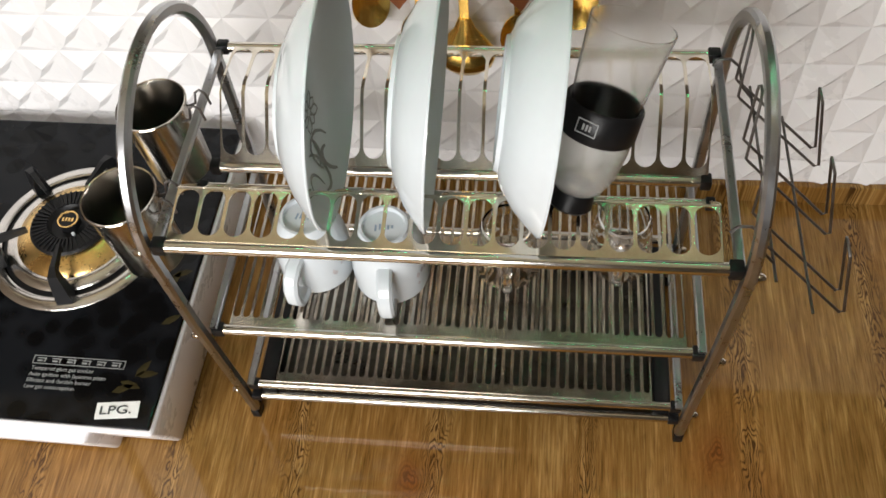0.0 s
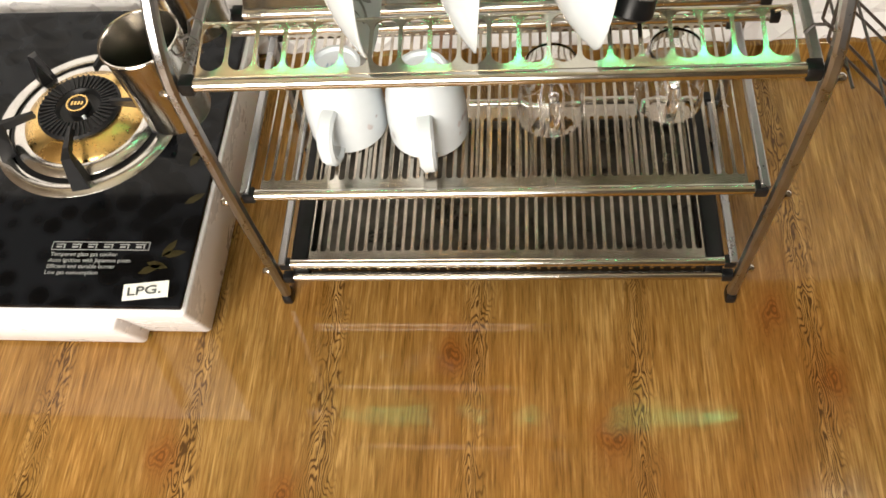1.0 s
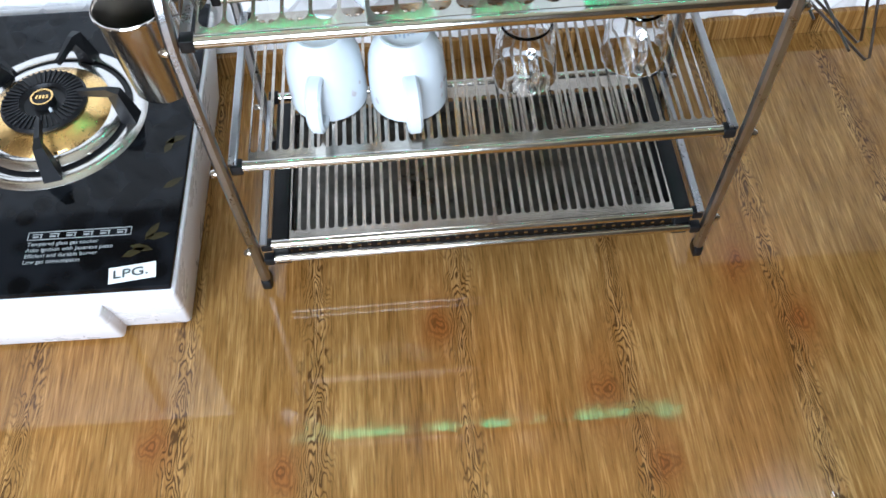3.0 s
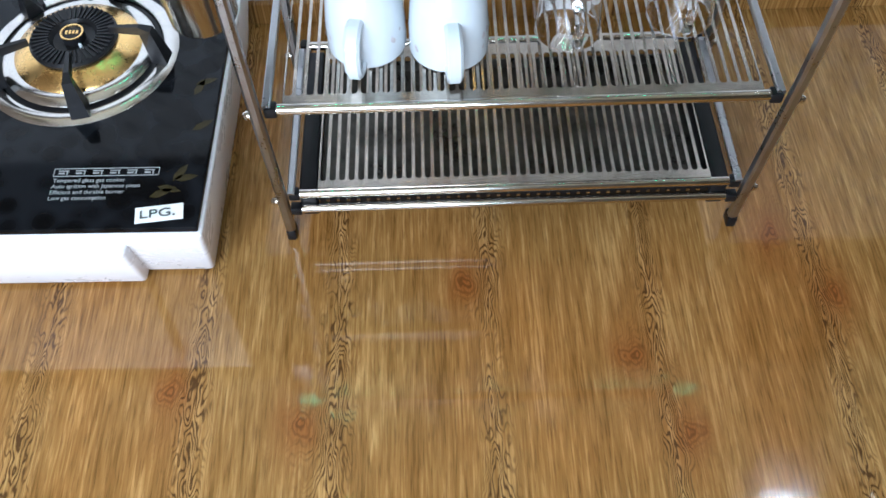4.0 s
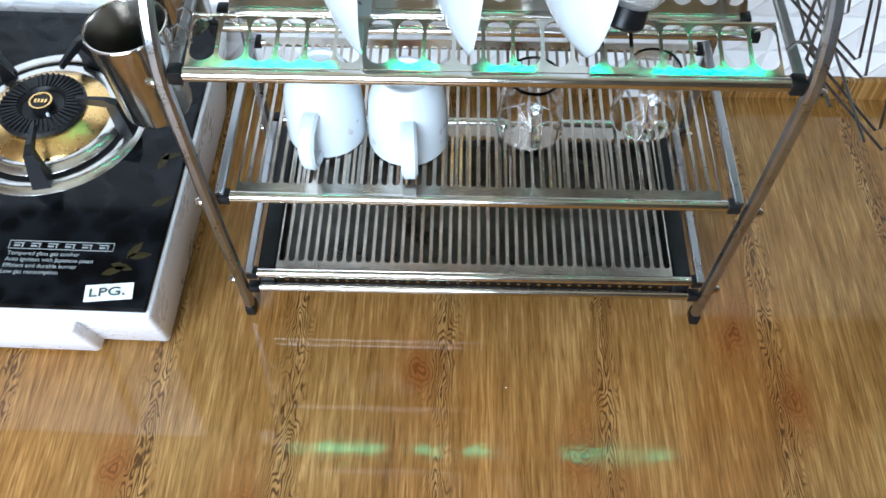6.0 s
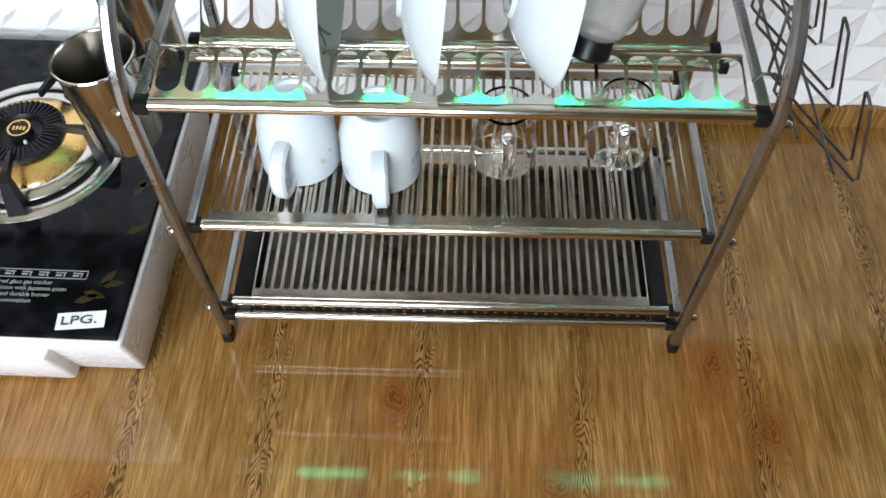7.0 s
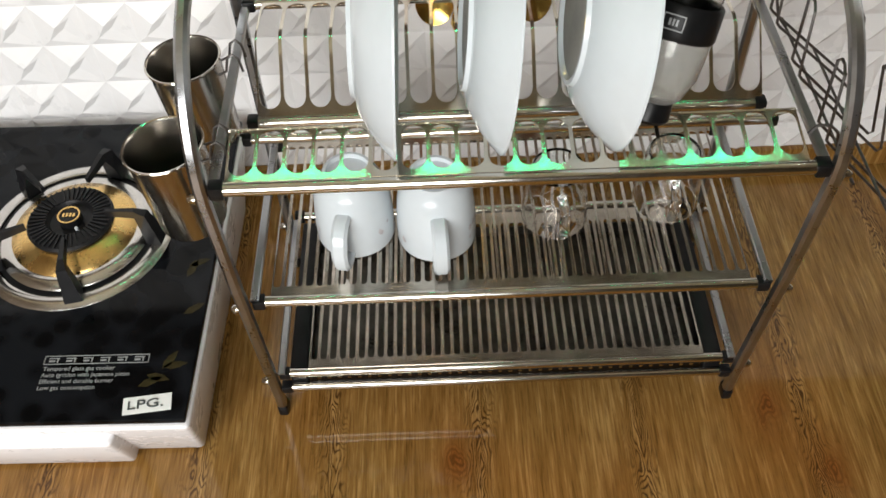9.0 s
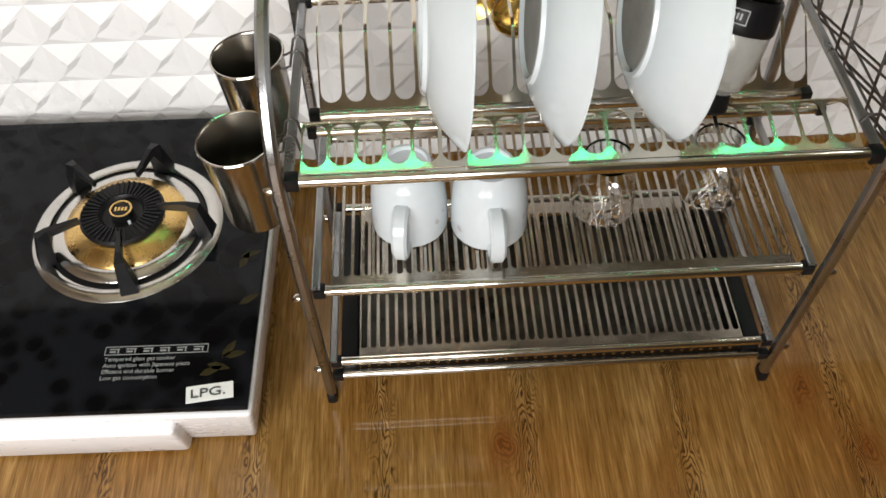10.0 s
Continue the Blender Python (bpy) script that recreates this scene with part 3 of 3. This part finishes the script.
# bottom tier with its drip tray
bar(0.036, 0.087, 0.0058)
bar(0.031, 0.063, 0.0058)
bar(0.298, 0.087, 0.0065)
rail(0.092, 0.092, 0.030, 0.285)
part("slotted_shelf", slot_panel(bmesh.new(), -0.247, 0.247, 41, (0.038, 0.0935), (0.286, 0.0935), 0.012, 0.020, 0.0042, 0.0011, arc=4), SHELF_STEEL, rack, "slotted steel bottom shelf")
tray = part("drip_tray", box(bmesh.new(), (0, 0.160, 0.052), (0.498, 0.240, 0.003)), TRAY, rack, "dark mottled steel drip tray", smooth=False)
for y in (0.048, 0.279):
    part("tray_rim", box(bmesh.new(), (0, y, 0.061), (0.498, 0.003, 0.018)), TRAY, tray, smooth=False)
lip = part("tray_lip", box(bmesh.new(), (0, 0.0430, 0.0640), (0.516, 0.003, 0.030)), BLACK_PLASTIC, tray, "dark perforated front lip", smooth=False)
tab = part("tab", box(bmesh.new(), (0, 0, 0), (0.0046, 0.0014, 0.0050)), STEEL_CUP, lip, smooth=False)
tab.location = (-0.2496, 0.0410, 0.0660)
for i in range(1, 40):
    nxt = new("tab", tab.data)
    nxt.parent = lip
    nxt.location = (-0.2496 + 0.0128 * i, 0.0410, 0.0660)
for sx in (-1, 1):
    part("tray_side", box(bmesh.new(), (sx * 0.2605, 0.160, 0.066), (0.022, 0.250, 0.046), 0.003), BLACK_PLASTIC, rack, "black plastic tray side")


# ---- utensil cups hung on the west side frame ----
def utensil_cup(at):
    cup = thing("utensil_cup", "empty stainless steel utensil cup hung on the dish rack", "utensil cup", "utensil cups", at=at)
    cup.rotation_euler.y = radians(-3.5)
    part("cup_body", lathe(bmesh.new(), [(0.0, -0.103), (0.033, -0.103), (0.0345, -0.100), (0.0378, -0.004), (0.0390, 0.0), (0.0380, 0.001), (0.0368, -0.002), (0.0335, -0.099), (0.0, -0.100)], 48), STEEL_CUP, cup)
    part("rim", lathe(bmesh.new(), [(0.0380, -0.0005), (0.0396, -0.0010), (0.0402, 0.0006), (0.0394, 0.0020), (0.0380, 0.0016), (0.0380, -0.0005)], 48), STEEL, cup, "bright rolled rim")
    for dy in (-0.012, 0.012):
        part("hook", sweep(bmesh.new(), [(0.036, dy, -0.014), (0.045, dy, -0.010), (0.050, dy, 0.006), (0.056, dy, 0.010), (0.061, dy, 0.004), (0.062, dy, -0.012)], circle(0.0014, 8)), WIRE, cup, "bent wire hook")
    return cup


utensil_cup((-0.334, 0.055, 0.466))
utensil_cup((-0.334, 0.180, 0.468))


# ---- crockery ----
def plate(x, y, z, r, tilt, depth, name_label):
    """A deep coupe plate standing on edge, its hollow towards +x."""
    p = thing("plate", name_label, "plate", "plates in the rack")
    p.matrix_basis = pose(x, y, z, 0, 90 + tilt, 0)
    prof = [(0.0, -depth + 0.005), (0.46 * r, -depth + 0.005), (0.48 * r, -depth), (0.515 * r, -depth), (0.53 * r, -depth + 0.004), (0.64 * r, -depth * 0.83), (0.80 * r, -depth * 0.55), (0.92 * r, -depth * 0.26), (r, -0.001), (r, 0.001),
            (0.985 * r, 0.0015), (0.91 * r, -depth * 0.22), (0.79 * r, -depth * 0.49), (0.62 * r, -depth * 0.74), (0.46 * r, -depth * 0.83), (0.0, -depth * 0.84)]
    part("dish", lathe(bmesh.new(), prof, 72), PORCELAIN, p)
    part("base_disc", lathe(bmesh.new(), [(0.0, -depth + 0.0042), (0.455 * r, -depth + 0.0042), (0.455 * r, -depth + 0.0048), (0.0, -depth + 0.0048)], 48), BASE_GREY, p, "grey recessed base inside the foot ring")
    if "leaf" in name_label:
        def lay(u, v):
            q = math.hypot(u, v) / r
            h = float(np.interp(q, [0.0, 0.46, 0.62, 0.79, 0.91, 0.985], [-0.84, -0.83, -0.74, -0.49, -0.22, 0.03]))
            return Vector((u, v, depth * h + 0.0007))

        def stroke(pts, w, label):
            bm, rows = bmesh.new(), []
            for i, q in enumerate(pts):
                d = Vector(pts[min(i + 1, len(pts) - 1)]) - Vector(pts[max(i - 1, 0)])
                d.normalize()
                ww = w * (0.35 + 0.65 * math.sin(math.pi * (i + 0.5) / len(pts)))
                rows.append([bm.verts.new(lay(q[0] - d.y * ww * k, q[1] + d.x * ww * k)) for k in (-1, 1)])
            for e, f in zip(rows, rows[1:]):
                bm.faces.new((e[0], e[1], f[1], f[0]))
            part("printed_leaf" if w > 0.0015 else "printed_line", bm, PRINT_GREY, p, label, smooth=False)

        cx, cy = 0.046, 0.030
        for k in range(8):
            a = 2 * math.pi * k / 8 + 0.2
            tip = 0.019 if k % 2 else 0.015
            for side in (-1, 1):
                stroke([(cx + (0.004 + tip * t) * math.cos(a + side * 0.42 * math.sin(math.pi * t)), cy + (0.004 + tip * t) * math.sin(a + side * 0.42 * math.sin(math.pi * t))) for t in (0, 0.25, 0.5, 0.75, 1)], 0.0013, "thin grey printed petal line")
        for ox, oy, rr, a0, a1, w in ((0.088, 0.018, 0.020, 100, 300, 0.0022), (0.090, -0.012, 0.018, -40, 160, 0.0020), (0.100, 0.020, 0.012, 150, 330, 0.0028), (0.094, -0.030, 0.014, 60, 250, 0.0018), (0.076, 0.000, 0.016, 0, 120, 0.0024)):
            stroke([(ox + rr * math.cos(radians(a0 + (a1 - a0) * t / 8)), oy + rr * math.sin(radians(a0 + (a1 - a0) * t / 8))) for t in range(9)], w, "curved grey printed leaf")
    return p


plate(-0.108, 0.112, 0.548, 0.122, 3, 0.041, "white porcelain plate with grey leaf print standing on edge")
plate(-0.007, 0.112, 0.550, 0.122, 5, 0.039, "white porcelain plate standing on edge in the rack")
plate(0.101, 0.112, 0.550, 0.122, 6, 0.048, "deep white porcelain plate standing on edge in the rack")


def mug(x, y, turn):
    m = thing("mug", "white porcelain mug with faint floral print, upside down on the shelf", "mug", "white mugs")
    m.matrix_basis = pose(x, y, 0.2645, 0, 0, turn) @ Matrix.Diagonal((1.05, 1.05, 1.02, 1))
    prof = [(0.0405, 0.0), (0.0425, 0.0), (0.0432, 0.004), (0.0425, 0.035), (0.040, 0.062), (0.034, 0.080), (0.0275, 0.088), (0.0265, 0.094), (0.0235, 0.094), (0.0225, 0.089), (0.0, 0.088), (0.0, 0.084), (0.030, 0.080), (0.037, 0.060), (0.0395, 0.035), (0.0405, 0.0)]
    part("body", lathe(bmesh.new(), prof, 48), PORCELAIN, m)
    pts = [(0, -0.037, 0.062), (0, -0.050, 0.062), (0, -0.062, 0.055), (0, -0.068, 0.040), (0, -0.068, 0.022), (0, -0.062, 0.009), (0, -0.050, 0.005), (0, -0.041, 0.008)]
    part("handle", sweep(bmesh.new(), pts, rounded(0.009, 0.017, 0.003), up=(1, 0, 0)), PORCELAIN, m)
    stamp = bmesh.new()
    for k in range(5):
        box(stamp, (-0.009 + 0.0045 * k, 0.002 * math.sin(2.2 * k), 0.0884), (0.0022, 0.0085 - 0.001 * k, 0.0006))
    part("base_stamp", stamp, STAMP, m, "blue-grey stamp under the base", smooth=False)
    rnd = random.Random(int(1000 * (x + 1)))
    for k in range(7):
        a = radians(rnd.choice((-150, -35)) + rnd.uniform(-14, 14))
        z = rnd.uniform(0.018, 0.045)
        mt = pose(0, 0, z, 0, 0, math.degrees(a))
        w, hh = rnd.uniform(0.002, 0.004), rnd.uniform(0.003, 0.006)
        bm = bmesh.new()
        bm.faces.new([bm.verts.new(mt @ Vector(q)) for q in ((0.0436, -w, 0), (0.0434, 0, -hh), (0.0436, w, 0), (0.0434, 0, hh))])
        part("printed_petal", bm, PRINT_FAINT, m, "faint grey printed petal", smooth=False)
    return m


mug(-0.172, 0.118, -10)
mug(-0.079, 0.108, 4)


def glass_mug(x, y, turn):
    m = thing("glass_mug", "clear glass mug upside down on the slotted shelf", "glass mug", "glass mugs")
    m.matrix_basis = pose(x, y, 0.2645, 0, 0, turn)
    bm = lathe(bmesh.new(), [(0.0372, 0.0), (0.0382, 0.0), (0.0384, 0.002), (0.0372, 0.018), (0.0362, 0.030), (0.0345, 0.045), (0.033, 0.060), (0.031, 0.074), (0.028, 0.080), (0.0, 0.079), (0.0, 0.075), (0.027, 0.0745), (0.0312, 0.060), (0.0330, 0.045), (0.0350, 0.030), (0.0372, 0.0)], 48)
    for v in bm.verts:
        rr = math.hypot(v.co.x, v.co.y)
        if rr > 0.0285 and 0.02 < v.co.z < 0.075:
            k = 1 + 0.030 * abs(math.cos(4 * math.atan2(v.co.y, v.co.x))) - 0.02
            v.co.x, v.co.y = v.co.x * k, v.co.y * k
    part("body", bm, CLEAR, m)
    pts = [(0, -0.031, 0.062), (0, -0.044, 0.064), (0, -0.056, 0.056), (0, -0.058, 0.042), (0, -0.054, 0.026), (0, -0.044, 0.018), (0, -0.033, 0.022)]
    part("handle", sweep(bmesh.new(), pts, circle(0.0058, 12)), CLEAR, m)
    return m


glass_mug(0.058, 0.128, 3)
glass_mug(0.190, 0.145, -6)

# chopper jar lying tilted in the plate rack
jar = thing("chopper_jar", "clear plastic chopper jar with black collar leaning in the rack", "jar")
JS = 0.64
lean = pose(0, 0, 0, -20, 15, 0)
seat = Vector((0.146, 0.090, 0.567)) - lean @ Vector((0, 0, 0.098 * JS))
jar.matrix_basis = pose(*seat) @ lean @ pose(0, 0, 0, 0, 0, -28) @ Matrix.Diagonal((JS, JS, JS, 1))
part("bowl", lathe(bmesh.new(), [(0.0, -0.030), (0.024, -0.030), (0.040, -0.016), (0.052, 0.016), (0.055, 0.058), (0.055, 0.078), (0.052, 0.078), (0.052, 0.058), (0.049, 0.018), (0.037, -0.013), (0.0, -0.026)], 40), MILKY, jar, "clear ribbed bowl")
part("base", lathe(bmesh.new(), [(0.0, -0.056), (0.030, -0.056), (0.034, -0.051), (0.032, -0.024), (0.0, -0.026)], 32), BLACK_PLASTIC, jar, "dark rubber base")
collar = part("collar", lathe(bmesh.new(), [(0.050, 0.074), (0.056, 0.072), (0.058, 0.076), (0.057, 0.118), (0.054, 0.122), (0.050, 0.118), (0.050, 0.074)], 40), BLACK_PLASTIC, jar, "black plastic collar")
bm = bmesh.new()
for c, s in (((0, 0, 0.010), (0.030, 0.001, 0.0016)), ((0, 0, -0.010), (0.030, 0.001, 0.0016)), ((-0.0145, 0, 0), (0.0016, 0.001, 0.020)), ((0.0145, 0, 0), (0.0016, 0.001, 0.020)), ((-0.005, 0, 0), (0.003, 0.001, 0.009)), ((0.000, 0, 0), (0.003, 0.001, 0.009)), ((0.005, 0, 0), (0.003, 0.001, 0.009))):
    box(bm, (c[0], -0.0580, 0.098 + c[2]), s)
part("print", bm, PRINT, collar, "pale framed print", smooth=False)
part("beaker", lathe(bmesh.new(), [(0.049, 0.116), (0.053, 0.150), (0.060, 0.235), (0.058, 0.235), (0.051, 0.150), (0.047, 0.116)], 40), THIN_PLASTIC, jar, "clear upper beaker")


# ---- utensils hung before the wall ----
def hung(x, z, kind, label, turn=0):
    """kind: 'ladle' or 'spoon' in gold, 'spatula' in wood; z is the lowest point."""
    u = thing(kind, label, kind, "hung utensils", at=(x, 0.425, z))
    u.rotation_euler.z = radians(turn)
    if kind == "ladle":
        part("bowl", lathe(bmesh.new(), [(0.0, 0.0), (0.020, 0.004), (0.034, 0.016), (0.040, 0.034), (0.037, 0.050), (0.026, 0.066), (0.014, 0.082), (0.008, 0.098), (0.0, 0.099)], 40, Matrix.Diagonal((1, 0.42, 1, 1))), GOLD, u)
        part("handle", sweep(bmesh.new(), [(0, 0.0, 0.090), (0, 0.004, 0.14), (0, 0.012, 0.20), (0, 0.016, 0.39)], rounded(0.004, 0.013, 0.001), up=(1, 0, 0)), GOLD, u)
    elif kind == "spoon":
        bm = lathe(bmesh.new(), [(0.0, 0.0), (0.014, 0.002), (0.026, 0.008), (0.0255, 0.0095), (0.013, 0.004), (0.0, 0.002)], 32, pose(0, 0.012, 0.034, 80, 0, 0) @ Matrix.Diagonal((1, 1.3, 1, 1)))
        part("bowl", bm, GOLD, u)
        part("handle", sweep(bmesh.new(), [(0, 0.012, 0.062), (0, 0.014, 0.10), (0, 0.018, 0.31)], rounded(0.003, 0.009, 0.001), up=(1, 0, 0)), GOLD, u)
    else:
        bm = bmesh.new()
        prof = [(0.0, 0.0), (0.016, 0.022), (0.021, 0.055), (0.016, 0.085), (0.0075, 0.105), (0.0075, 0.28)]
        fr_ = [bm.verts.new((s * w, 0.012, zz)) for s, lst in ((1, prof), (-1, prof[::-1])) for w, zz in lst if not (s < 0 and w == 0)]
        f = bm.faces.new(fr_)
        ext = bmesh.ops.extrude_face_region(bm, geom=[f])
        bmesh.ops.translate(bm, vec=(0, 0.006, 0), verts=[v for v in ext["geom"] if isinstance(v, bmesh.types.BMVert)])
        part("blade", bm, WOOD_RED, u, smooth=False)
    return u


hung(-0.130, 0.365, "spoon", "gold spoon hanging before the panelled wall", 30)
hung(-0.012, 0.285, "ladle", "gold ladle hanging before the panelled wall")
hung(-0.072, 0.315, "spoon", "gold spoon hanging before the panelled wall")
hung(0.060, 0.315, "spoon", "gold spoon hanging before the panelled wall", 20)
hung(0.132, 0.365, "spoon", "gold spoon hanging before the panelled wall")
hung(-0.098, 0.385, "spatula", "reddish wooden spatula hanging before the wall")
hung(0.066, 0.385, "spatula", "reddish wooden spatula hanging before the wall", 25)
railu = thing("utensil_rail", "slim gold rail fixed to the wall", "rail", at=(0, 0.448, 0.70))
part("rod", sweep(bmesh.new(), [(-0.22, -0.005, -0.02), (0.22, -0.005, -0.02)], circle(0.004, 10)), GOLD, railu)
for x in (-0.2, 0.2):
    part("bracket", box(bmesh.new(), (x, 0.004, -0.02), (0.012, 0.024, 0.016), 0.002), GOLD, railu)

# ---- wire cup holder hung on the east side frame ----
holder = thing("cup_holder", "dark wire cup holder with upturned hooks hung on the rack", "cup holder")
for ya, yb, tx, tz in ((0.258, 0.222, 0.381, 0.466), (0.169, 0.136, 0.384, 0.455), (0.072, 0.048, 0.390, 0.439)):
    loop = []
    for sy in (1, -1):
        w = sy * 0.0135
        side = [(0.3085, ya + 0.016 + w * 0.3, 0.508), (0.3075, ya + 0.014 + w * 0.8, 0.503), (0.305, ya + w, 0.436), (0.309, ya + w, 0.431), (tx + 0.018, yb + w, tz - 0.101), (tx + 0.022, yb + w, tz - 0.098), (tx + 0.002, yb + 0.002 + w * 0.8, tz - 0.005), (tx, yb + 0.003 + w * 0.3, tz)]
        loop += side if sy > 0 else side[::-1]
    part("hook", sweep(bmesh.new(), loop, circle(0.0016, 8), closed=True), WIRE, holder, "double wire hook turned up at both ends")
for x, z, dy in ((0.325, 0.4155, 0.0), (0.366, 0.383, -0.014)):
    part("cross_wire", sweep(bmesh.new(), [(x, 0.018 + dy, z), (x, 0.280 + dy, z)], circle(0.0016, 8)), WIRE, holder)
for y in (0.040, 0.262):
    part("hanger", sweep(bmesh.new(), [(0.325, y, 0.4155), (0.312, y, 0.432), (0.302, y, 0.464), (0.292, y, 0.4735), (0.280, y, 0.4735), (0.2745, y, 0.464)], circle(0.0016, 8)), WIRE, holder, "bent wire hanger")
